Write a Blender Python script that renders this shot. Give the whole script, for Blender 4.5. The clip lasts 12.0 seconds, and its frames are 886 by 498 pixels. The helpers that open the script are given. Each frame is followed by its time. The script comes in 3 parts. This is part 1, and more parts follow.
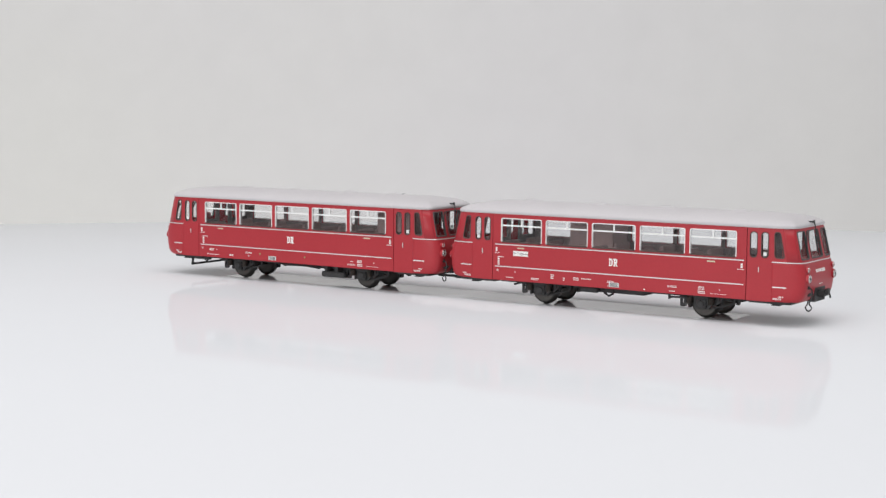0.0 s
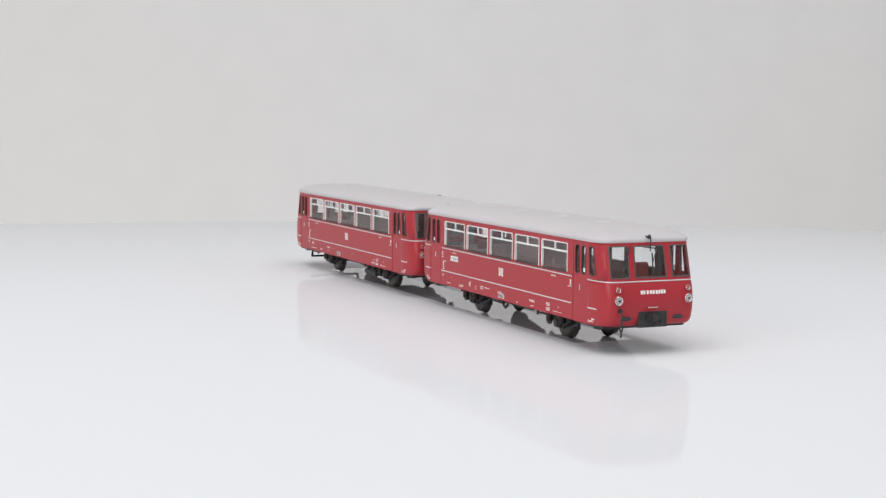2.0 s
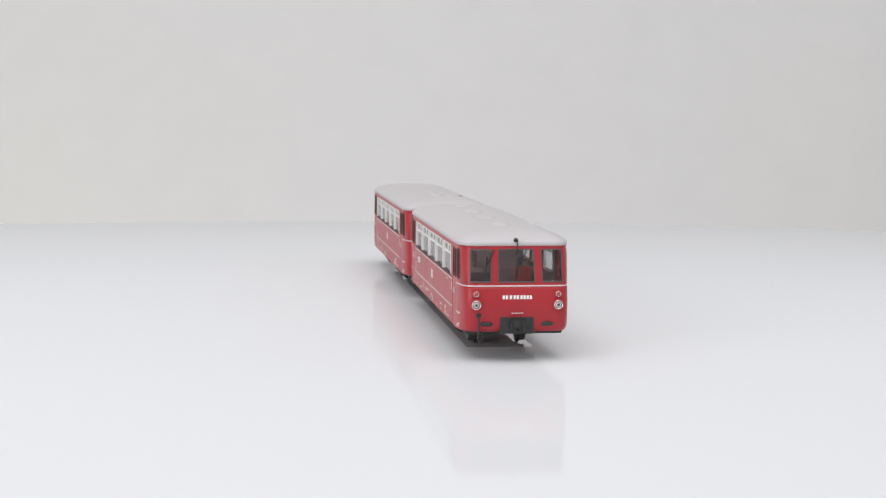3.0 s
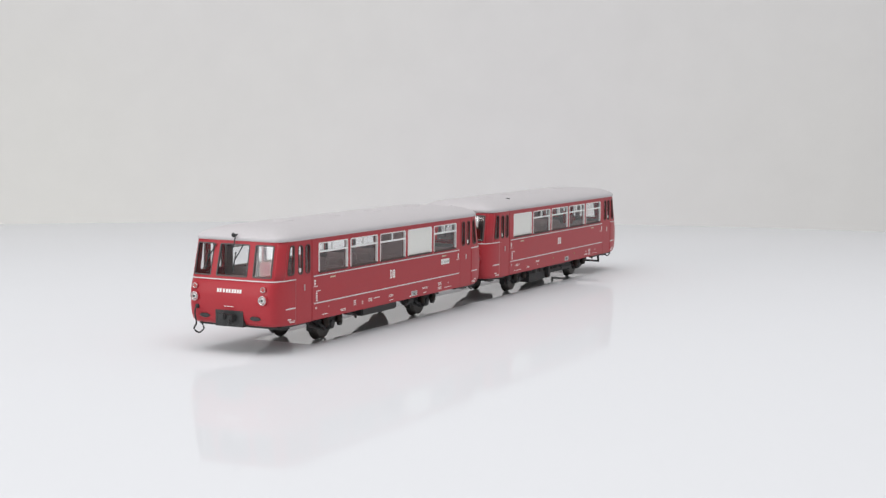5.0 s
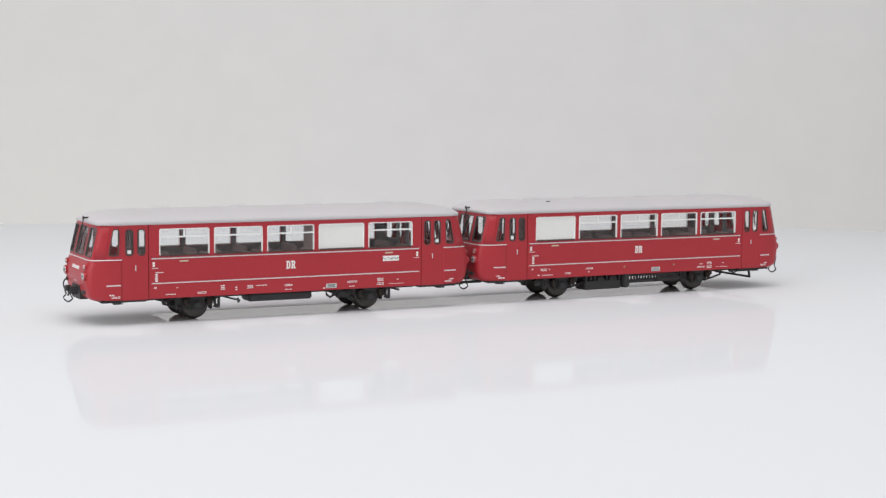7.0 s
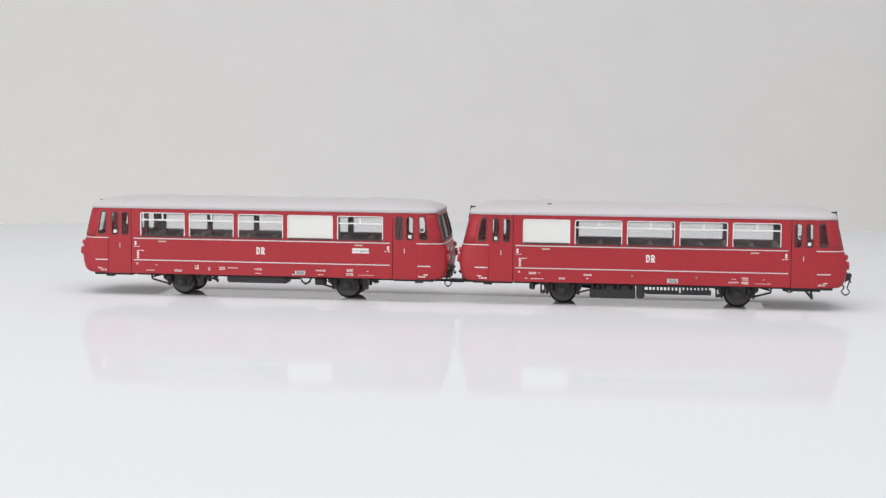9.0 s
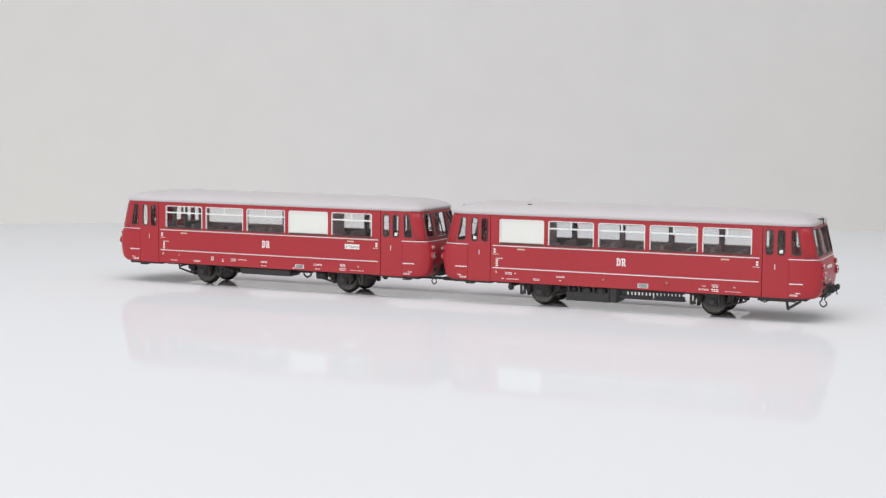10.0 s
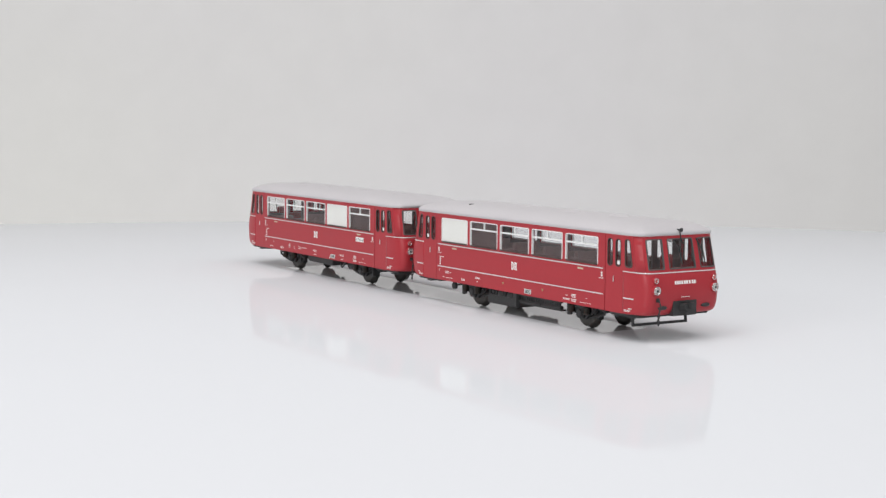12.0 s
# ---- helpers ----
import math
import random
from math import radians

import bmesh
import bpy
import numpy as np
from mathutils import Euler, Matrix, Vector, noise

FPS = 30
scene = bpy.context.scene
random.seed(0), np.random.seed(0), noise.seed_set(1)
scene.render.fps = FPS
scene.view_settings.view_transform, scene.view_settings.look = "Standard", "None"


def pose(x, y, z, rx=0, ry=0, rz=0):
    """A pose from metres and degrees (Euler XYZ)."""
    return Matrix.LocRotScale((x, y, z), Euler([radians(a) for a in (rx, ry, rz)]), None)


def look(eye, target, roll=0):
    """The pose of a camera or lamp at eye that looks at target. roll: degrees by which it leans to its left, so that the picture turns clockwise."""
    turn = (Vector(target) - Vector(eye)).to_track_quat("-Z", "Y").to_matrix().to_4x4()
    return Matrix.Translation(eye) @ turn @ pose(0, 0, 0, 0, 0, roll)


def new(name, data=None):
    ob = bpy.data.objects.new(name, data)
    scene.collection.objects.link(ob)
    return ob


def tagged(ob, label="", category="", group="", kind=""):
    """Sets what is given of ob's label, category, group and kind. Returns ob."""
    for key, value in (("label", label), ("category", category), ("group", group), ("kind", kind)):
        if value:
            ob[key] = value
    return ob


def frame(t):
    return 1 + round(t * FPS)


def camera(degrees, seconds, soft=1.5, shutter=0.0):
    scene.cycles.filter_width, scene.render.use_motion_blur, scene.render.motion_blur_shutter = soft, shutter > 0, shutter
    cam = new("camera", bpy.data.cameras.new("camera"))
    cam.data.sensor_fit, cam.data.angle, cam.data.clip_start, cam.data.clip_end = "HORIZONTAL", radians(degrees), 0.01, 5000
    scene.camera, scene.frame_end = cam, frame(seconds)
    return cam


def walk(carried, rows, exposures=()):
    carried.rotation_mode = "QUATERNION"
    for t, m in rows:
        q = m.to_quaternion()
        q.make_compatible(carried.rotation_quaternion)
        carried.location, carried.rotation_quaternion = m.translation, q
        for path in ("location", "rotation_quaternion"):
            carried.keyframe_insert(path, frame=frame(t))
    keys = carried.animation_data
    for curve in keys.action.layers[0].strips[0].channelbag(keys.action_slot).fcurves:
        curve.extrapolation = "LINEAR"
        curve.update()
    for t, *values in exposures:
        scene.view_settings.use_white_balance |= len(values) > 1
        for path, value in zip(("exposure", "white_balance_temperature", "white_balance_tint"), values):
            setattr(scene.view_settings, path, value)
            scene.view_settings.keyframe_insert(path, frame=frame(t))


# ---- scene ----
# ---- camera ----
EYE = (0.0, -0.636, 0.0795)
cam = camera(31.69, 12.0, soft=1.38)
AIM = (0.0, EYE[1] + 1.0, EYE[2] - math.tan(radians(5.34)))
walk(cam, [(0.0, look(EYE, AIM, 0.49)), (12.0, look(EYE, AIM, 0.49))])

# ---- light: a white photo studio with soft boxes ----
world = bpy.data.worlds.new("studio")
scene.world = world
world.use_nodes = True
world.node_tree.nodes["Background"].inputs["Color"].default_value = (0.97, 0.985, 1.0, 1)
world.node_tree.nodes["Background"].inputs["Strength"].default_value = 0.45


def softbox(name, eye, target, sx, sy, watts, colour=(1, 1, 1)):
    lamp = bpy.data.lights.new(name, "AREA")
    lamp.shape, lamp.size, lamp.size_y, lamp.energy, lamp.color = "RECTANGLE", sx, sy, watts, colour
    ob = new(name, lamp)
    ob.matrix_world = look(eye, target)
    return ob


softbox("softbox_overhead", (-0.08, -0.62, 1.65), (-0.03, -0.2, 0), 2.2, 1.6, 22.9)
softbox("softbox_front", (-1.02, -1.17, 0.42), (0, 0, 0.0), 0.95, 0.5, 6.8)
# added fill, hidden below the table edge, to brighten the backdrop
softbox("backdrop_fill", (-0.42, 0.72, -0.45), (-0.42, 1.5, 0.05), 1.5, 0.3, 1.45)
scene.view_settings.exposure = 0.0


# ---- materials ----
def material(name, colour, rough=0.5, metal=0.0, grain=400.0, vary=0.06, bump=0.0, spec=0.5, coat=0.0):
    m = bpy.data.materials.new(name)
    m.use_nodes = True
    nt = m.node_tree
    b = nt.nodes["Principled BSDF"]
    b.inputs["Metallic"].default_value = metal
    b.inputs["Specular IOR Level"].default_value = spec
    b.inputs["Coat Weight"].default_value = coat
    tc = nt.nodes.new("ShaderNodeTexCoord")
    big = nt.nodes.new("ShaderNodeTexNoise")
    big.inputs["Scale"].default_value = grain * 0.12
    big.inputs["Detail"].default_value = 4
    fine = nt.nodes.new("ShaderNodeTexNoise")
    fine.inputs["Scale"].default_value = grain * 3
    fine.inputs["Detail"].default_value = 3
    nt.links.new(tc.outputs["Object"], big.inputs["Vector"])
    nt.links.new(tc.outputs["Object"], fine.inputs["Vector"])
    add = nt.nodes.new("ShaderNodeMath")
    add.operation = "ADD"
    nt.links.new(big.outputs["Fac"], add.inputs[0])
    nt.links.new(fine.outputs["Fac"], add.inputs[1])
    ramp = nt.nodes.new("ShaderNodeMapRange")
    ramp.inputs["From Min"].default_value, ramp.inputs["From Max"].default_value = 0.6, 1.4
    ramp.inputs["To Min"].default_value, ramp.inputs["To Max"].default_value = 1 - vary, 1 + vary
    nt.links.new(add.outputs[0], ramp.inputs["Value"])
    mul = nt.nodes.new("ShaderNodeVectorMath")
    mul.operation = "SCALE"
    mul.inputs[0].default_value = colour
    nt.links.new(ramp.outputs[0], mul.inputs["Scale"])
    nt.links.new(mul.outputs[0], b.inputs["Base Color"])
    rr_ = nt.nodes.new("ShaderNodeMapRange")
    rr_.inputs["From Min"].default_value, rr_.inputs["From Max"].default_value = 0.3, 0.7
    rr_.inputs["To Min"].default_value, rr_.inputs["To Max"].default_value = rough * 0.9, min(1, rough * 1.12)
    nt.links.new(big.outputs["Fac"], rr_.inputs["Value"])
    nt.links.new(rr_.outputs[0], b.inputs["Roughness"])
    if bump:
        bp = nt.nodes.new("ShaderNodeBump")
        bp.inputs["Strength"].default_value = bump
        bp.inputs["Distance"].default_value = 0.0002
        nt.links.new(fine.outputs["Fac"], bp.inputs["Height"])
        nt.links.new(bp.outputs[0], b.inputs["Normal"])
    return m


def glass_material():
    m = bpy.data.materials.new("clear_glazing")
    m.use_nodes = True
    nt = m.node_tree
    nt.nodes.remove(nt.nodes["Principled BSDF"])
    tr = nt.nodes.new("ShaderNodeBsdfTransparent")
    tr.inputs["Color"].default_value = (0.99, 0.99, 0.99, 1)
    gl = nt.nodes.new("ShaderNodeBsdfGlossy")
    gl.inputs["Roughness"].default_value = 0.04
    lw = nt.nodes.new("ShaderNodeLayerWeight")
    lw.inputs["Blend"].default_value = 0.5
    pw = nt.nodes.new("ShaderNodeMath")
    pw.operation = "POWER"
    pw.inputs[1].default_value = 5.0
    nt.links.new(lw.outputs["Facing"], pw.inputs[0])
    fr = nt.nodes.new("ShaderNodeMath")
    fr.operation = "MULTIPLY_ADD"
    fr.inputs[1].default_value, fr.inputs[2].default_value = 0.8, 0.035
    nt.links.new(pw.outputs[0], fr.inputs[0])
    mx = nt.nodes.new("ShaderNodeMixShader")
    nt.links.new(fr.outputs[0], mx.inputs[0])
    nt.links.new(tr.outputs[0], mx.inputs[1])
    nt.links.new(gl.outputs[0], mx.inputs[2])
    nt.links.new(mx.outputs[0], nt.nodes["Material Output"].inputs[0])
    return m


def gloss_floor(name, colour, gloss, rough, most):
    """White acrylic: a diffuse body under a weak sheen."""
    m = bpy.data.materials.new(name)
    m.use_nodes = True
    nt = m.node_tree
    nt.nodes.remove(nt.nodes["Principled BSDF"])
    df = nt.nodes.new("ShaderNodeBsdfDiffuse")
    gl = nt.nodes.new("ShaderNodeBsdfGlossy")
    tc = nt.nodes.new("ShaderNodeTexCoord")
    nz = nt.nodes.new("ShaderNodeTexNoise")
    nz.inputs["Scale"].default_value = 3.0
    nz.inputs["Detail"].default_value = 5
    mr = nt.nodes.new("ShaderNodeMapRange")
    mr.inputs["To Min"].default_value, mr.inputs["To Max"].default_value = 0.98, 1.02
    mul = nt.nodes.new("ShaderNodeVectorMath")
    mul.operation = "SCALE"
    mul.inputs[0].default_value = colour
    nt.links.new(tc.outputs["Object"], nz.inputs["Vector"])
    nt.links.new(nz.outputs["Fac"], mr.inputs["Value"])
    nt.links.new(mr.outputs[0], mul.inputs["Scale"])
    nt.links.new(mul.outputs[0], df.inputs["Color"])
    gl.inputs["Roughness"].default_value = rough
    # the sheen grows towards grazing view
    lw = nt.nodes.new("ShaderNodeLayerWeight")
    lw.inputs["Blend"].default_value = 0.5
    pw = nt.nodes.new("ShaderNodeMath")
    pw.operation = "POWER"
    pw.inputs[1].default_value = 40.0
    ad = nt.nodes.new("ShaderNodeMath")
    ad.operation = "MULTIPLY_ADD"
    ad.inputs[1].default_value, ad.inputs[2].default_value = 9.0, gloss
    mi = nt.nodes.new("ShaderNodeMath")
    mi.operation = "MINIMUM"
    mi.inputs[1].default_value = most
    mx = nt.nodes.new("ShaderNodeMixShader")
    nt.links.new(lw.outputs["Facing"], pw.inputs[0])
    nt.links.new(pw.outputs[0], ad.inputs[0])
    nt.links.new(ad.outputs[0], mi.inputs[0])
    nt.links.new(mi.outputs[0], mx.inputs[0])
    nt.links.new(df.outputs[0], mx.inputs[1])
    nt.links.new(gl.outputs[0], mx.inputs[2])
    nt.links.new(mx.outputs[0], nt.nodes["Material Output"].inputs[0])
    return m


RED = material("red_paint", (0.398, 0.031, 0.041), 0.33, vary=0.05, spec=0.3)
ROOF = material("light_grey_roof_paint", (0.555, 0.527, 0.540), 0.6, vary=0.04)
BLACK = material("black_plastic", (0.040, 0.040, 0.041), 0.5, vary=0.25, bump=0.2, spec=0.35)
STEEL = material("wheel_steel", (0.085, 0.08, 0.075), 0.42, 0.85, vary=0.2)
COIL = material("dull_brown_spring_steel", (0.045, 0.038, 0.032), 0.5, 0.4, vary=0.2)
BROWN = material("burnished_wheel_black", (0.018, 0.016, 0.015), 0.5, vary=0.3)
SILVER = material("silver_trim", (0.72, 0.71, 0.71), 0.42, 0.35, vary=0.06)
FRAME_PAINT = material("pale_window_frame_paint", (0.83, 0.83, 0.82), 0.45, vary=0.04)
WHITE = material("white_print", (0.82, 0.82, 0.80), 0.55, vary=0.05)
FROST = material("white_frosted_window", (0.79, 0.79, 0.755), 0.3, vary=0.03)
SEAL = material("dark_brown_window_seal", (0.075, 0.045, 0.042), 0.6, vary=0.15)
RUBBER = material("grey_window_rubber", (0.09, 0.08, 0.08), 0.6, vary=0.1)
SEAT = material("brown_seat_plastic", (0.46, 0.315, 0.305), 0.6, vary=0.15)
LINING = material("grey_brown_wall_lining", (0.24, 0.185, 0.185), 0.6, vary=0.1)
INNER = material("interior_red_brown", (0.48, 0.06, 0.06), 0.55, vary=0.1)
TAG = material("olive_cream_print", (0.56, 0.52, 0.38), 0.5, vary=0.08)
CREAM = material("pale_print_panel", (0.62, 0.66, 0.66), 0.5, vary=0.05)
LENS = material("lamp_lens", (0.55, 0.55, 0.53), 0.12, 0.1, vary=0.04, coat=0.6)
CHROME = material("lamp_ring_chrome", (0.60, 0.59, 0.58), 0.25, 0.9, vary=0.05)
TAIL = material("red_tail_lens", (0.50, 0.10, 0.09), 0.2, vary=0.05)
BRASS = material("dull_brass", (0.34, 0.25, 0.13), 0.4, 0.5, vary=0.1)
GLASS = glass_material()
FLOOR = gloss_floor("white_acrylic", (0.798, 0.806, 0.834), 0.155, 0.05, 0.6)
# glossier than the table, only for the added strip that mirrors the wheels
STRIP = gloss_floor("mirror_strip_gloss", (0.84, 0.845, 0.86), 0.60, 0.015, 0.9)
WALLM = material("pale_grey_backdrop_paper", (0.69, 0.684, 0.67), 0.9, grain=6.0, vary=0.025, spec=0.1)



def cloud(m, a, b, scale):
    """Lets a colour drift between a and b over large distances."""
    nt = m.node_tree
    scale_node = next(n for n in nt.nodes if n.type == "VECT_MATH")
    tc = next(n for n in nt.nodes if n.type == "TEX_COORD")
    nz = nt.nodes.new("ShaderNodeTexNoise")
    nz.inputs["Scale"].default_value, nz.inputs["Detail"].default_value = scale, 1.0
    mx = nt.nodes.new("ShaderNodeMix")
    mx.data_type = "RGBA"
    ca, cb = [i for i in mx.inputs if i.type == "RGBA"]
    ca.default_value, cb.default_value = (*a, 1), (*b, 1)
    mr = nt.nodes.new("ShaderNodeMapRange")
    mr.inputs["From Min"].default_value, mr.inputs["From Max"].default_value = 0.35, 0.65
    nt.links.new(tc.outputs["Object"], nz.inputs["Vector"])
    nt.links.new(nz.outputs["Fac"], mr.inputs["Value"])
    nt.links.new(mr.outputs[0], mx.inputs[0])
    nt.links.new(next(o for o in mx.outputs if o.type == "RGBA"), scale_node.inputs[0])


cloud(WALLM, (0.81, 0.80, 0.775), (0.80, 0.78, 0.795), 1.1)

MM = 0.001


# ---- mesh helpers, all in millimetres ----
def link_mesh(name, bm, mat, parent=None, label="", smooth=False):
    me = bpy.data.meshes.new(name)
    for v in bm.verts:
        v.co *= MM
    for f in bm.faces:
        f.smooth = smooth
    bm.to_mesh(me)
    bm.free()
    me.materials.append(mat)
    ob = new(name, me)
    ob.parent = parent
    return tagged(ob, label)


def part(name, bm, mat, parent, label="", smooth=False):
    return link_mesh(name, bm, mat, parent, label, smooth)


def again(ob, parent, x=0.0, y=0.0, z=0.0, rz=0.0):
    """The same mesh once more, moved by millimetres and turned about z."""
    o = new(ob.name.split(".")[0], ob.data)
    o.parent = parent
    o.matrix_basis = pose(x * MM, y * MM, z * MM, 0, 0, rz)
    return tagged(o, ob.get("label", ""))


def box(bm, x0, y0, z0, x1, y1, z1, bevel=0.0):
    vs = [bm.verts.new(c) for c in ((x0, y0, z0), (x1, y0, z0), (x1, y1, z0), (x0, y1, z0),
                                    (x0, y0, z1), (x1, y0, z1), (x1, y1, z1), (x0, y1, z1))]
    fs = [bm.faces.new([vs[i] for i in q]) for q in ((3, 2, 1, 0), (4, 5, 6, 7), (0, 1, 5, 4), (1, 2, 6, 5), (2, 3, 7, 6), (3, 0, 4, 7))]
    if bevel:
        es = {e for f in fs for e in f.edges}
        bmesh.ops.bevel(bm, geom=list(es), offset=bevel, segments=2, affect="EDGES")
    return bm


def boxed(*a, bevel=0.0):
    return box(bmesh.new(), *a, bevel=bevel)


def tube(bm, pts, r, n=8):
    """A round rod along a line of points."""
    rings = []
    pts = [Vector(p) for p in pts]
    for i, p in enumerate(pts):
        d = (pts[min(i + 1, len(pts) - 1)] - pts[max(i - 1, 0)]).normalized()
        a = d.cross(Vector((0, 0, 1)) if abs(d.z) < 0.9 else Vector((1, 0, 0))).normalized()
        b = d.cross(a)
        rings.append([bm.verts.new(p + r * (math.cos(q) * a + math.sin(q) * b)) for q in [2 * math.pi * j / n for j in range(n)]])
    for r0, r1 in zip(rings, rings[1:]):
        for j in range(n):
            bm.faces.new((r0[j], r0[(j + 1) % n], r1[(j + 1) % n], r1[j]))
    bm.faces.new(rings[0][::-1])
    bm.faces.new(rings[-1])
    return bm


def lathe(bm, prof, axis="y", n=24, at=(0, 0, 0)):
    """Turn a profile of (along, radius) about an axis through at."""
    rings = []
    for s, r in prof:
        ring = []
        for j in range(n):
            a = 2 * math.pi * j / n
            c, d = r * math.cos(a), r * math.sin(a)
            v = (c, s, d) if axis == "y" else (s, c, d) if axis == "x" else (c, d, s)
            ring.append(bm.verts.new(Vector(v) + Vector(at)))
        rings.append(ring)
    for r0, r1 in zip(rings, rings[1:]):
        for j in range(n):
            bm.faces.new((r0[j], r0[(j + 1) % n], r1[(j + 1) % n], r1[j]))
    bm.faces.new(rings[0][::-1])
    bm.faces.new(rings[-1])
    bmesh.ops.recalc_face_normals(bm, faces=bm.faces)
    return bm


def rr(x0, z0, x1, z1, r, n=4):
    """A rectangle with round corners, as a loop of points."""
    out = []
    for cx, cz, a0 in ((x1 - r, z1 - r, 0), (x0 + r, z1 - r, 90), (x0 + r, z0 + r, 180), (x1 - r, z0 + r, 270)):
        for i in range(n + 1):
            a = radians(a0 + 90 * i / n)
            out.append((cx + r * math.cos(a), cz + r * math.sin(a)))
    return out


def panel(outer, holes, fn, thick):
    """A sheet with openings cut right through it. fn(u, v, depth) lays it in space."""
    flat = bmesh.new()
    loops, edges = [], []
    for pts in (outer, *holes):
        vs = [flat.verts.new((u, v, 0)) for u, v in pts]
        es = [flat.edges.new((vs[i], vs[(i + 1) % len(vs)])) for i in range(len(vs))]
        loops.append(vs)
        edges += es
    bmesh.ops.triangle_fill(flat, use_beauty=True, use_dissolve=False, edges=edges, normal=(0, 0, 1))
    flat.verts.index_update()
    bm = bmesh.new()
    front = [bm.verts.new(fn(v.co.x, v.co.y, 0.0)) for v in flat.verts]
    back = [bm.verts.new(fn(v.co.x, v.co.y, thick)) for v in flat.verts]
    for f in flat.faces:
        ids = [v.index for v in f.verts]
        bm.faces.new([front[i] for i in ids])
        bm.faces.new([back[i] for i in ids[::-1]])
    for vs in loops:
        for a, b in zip(vs, vs[1:] + vs[:1]):
            bm.faces.new((front[a.index], front[b.index], back[b.index], back[a.index]))
    flat.free()
    bmesh.ops.recalc_face_normals(bm, faces=bm.faces)
    return bm


def slab(us, vs, fn, thick):
    """A curved sheet over a grid, with thickness."""
    bm = bmesh.new()
    g = [[[bm.verts.new(fn(u, v, d)) for v in vs] for u in us] for d in (0.0, thick)]
    nu, nv = len(us), len(vs)
    for i in range(nu - 1):
        for j in range(nv - 1):
            bm.faces.new((g[0][i][j], g[0][i + 1][j], g[0][i + 1][j + 1], g[0][i][j + 1]))
            bm.faces.new((g[1][i][j], g[1][i][j + 1], g[1][i + 1][j + 1], g[1][i + 1][j]))
    for i in range(nu - 1):
        for j in (0, nv - 1):
            bm.faces.new((g[0][i][j], g[0][i + 1][j], g[1][i + 1][j], g[1][i][j]))
    for j in range(nv - 1):
        for i in (0, nu - 1):
            bm.faces.new((g[0][i][j], g[0][i][j + 1], g[1][i][j + 1], g[1][i][j]))
    bmesh.ops.recalc_face_normals(bm, faces=bm.faces)
    return bm


# ---- the studio: round white table, backdrop ----
def build_studio():
    bm = bmesh.new()
    lathe(bm, [(-748, 780), (-748, 790), (-40, 790), (-36, 812), (-3, 812), (-0.8, 811), (0, 809), (0, 0.5)], "z", 200)
    table = link_mesh("display_plinth", bm, FLOOR)
    table.location = (0, -0.40, 0)
    tagged(table, "round display plinth with a glossy white acrylic top", "plinth", kind="structure")
    # one sheet of paper: floor level far below, sweeping up behind the table
    prof = [(-2.6, -0.75), (1.0, -0.75)] + [(1.0 + 0.5 * math.sin(a), -0.25 - 0.5 * math.cos(a)) for a in [math.pi / 2 * i / 12 for i in range(1, 13)]] + [(1.5, 2.4)]
    bm = slab(range(len(prof)), [-2600, -1300, 0, 1300, 2600], lambda i, x, d: (x, prof[i][0] * 1000 + (d if i > 7 else 0), prof[i][1] * 1000 - (d if i <= 7 else 0)), 6.0)
    back = link_mesh("backdrop", bm, WALLM, smooth=False)
    tagged(back, "seamless pale grey studio backdrop paper", "backdrop", kind="structure")


build_studio()

# ---- the railcars ----
HW = 17.2           # half width
Z0, ZB, ZT = 8.3, 22.6, 35.0   # skirt, belt line, top of the wall
WIN_Z0, WIN_Z1 = 23.5, 33.2
PITCH, WIN_W = 20.4, 18.6


def end_x(phi):
    return 63.6 + 11.0 * math.sin(phi)


def end_y(phi):
    c = max(0.0, math.cos(phi))
    return HW * c ** 0.14


def phi_of_y(y):
    return math.acos(min(1.0, (abs(y) / HW)) ** (1 / 0.14))


def nose(x, y, z):
    """Lean of the windscreen above the belt, belly of the nose below it."""
    w = min(1.0, max(0.0, (abs(x) - 63.6) / 9.0))
    if z > ZB:
        dx, dy = -2.9 * (z - ZB) / (ZT - ZB), -0.3 * (z - ZB) / (ZT - ZB)
    else:
        dx = float(np.interp(z, [8.3, 8.8, 9.6, 10.6, 12, 14.5, 17, 19, 21, 22.6], [-1.4, -0.6, 0.1, 0.55, 0.9, 1.25, 1.3, 1.05, 0.55, 0.0]))
        dy = float(np.interp(z, [8.3, 9.2, 11], [-0.5, -0.1, 0.0]))
    s = 1 if y >= 0 else -1
    return x + dx * w, y + s * dy * w, z


def end_fn(e):
    """Lays (phi, z): phi runs 0 at one door post, pi/2 at the middle, pi at the other post."""
    def fn(u, z, d):
        s = 1 if u <= math.pi / 2 else -1
        p = u if s > 0 else math.pi - u
        x, y = end_x(p), end_y(p) * s
        x, y, z = nose(x, y, z)
        k = 1 - d / 17.0
        return e * (63.6 + (x - 63.6) * (1 - d / 11.0)), y * k, z
    return fn


def face_fn(e):
    """Lays (y, z) on the front."""
    def fn(y, z, d):
        x = end_x(phi_of_y(y))
        x, y2, z = nose(x, y, z)
        return e * (x - d), y2, z
    return fn


def cab_fn(e, s):
    """Lays (x, z) on the cab's side wall."""
    def fn(x, z, d):
        p = math.asin(max(0.0, min(1.0, (x - 63.6) / 11.0)))
        x2, y, z = nose(x, end_y(p), z)
        return e * x2, s * (y - d), z
    return fn


def flat_fn(s, y0=HW):
    def fn(x, z, d):
        return x, s * (y0 - d), z
    return fn


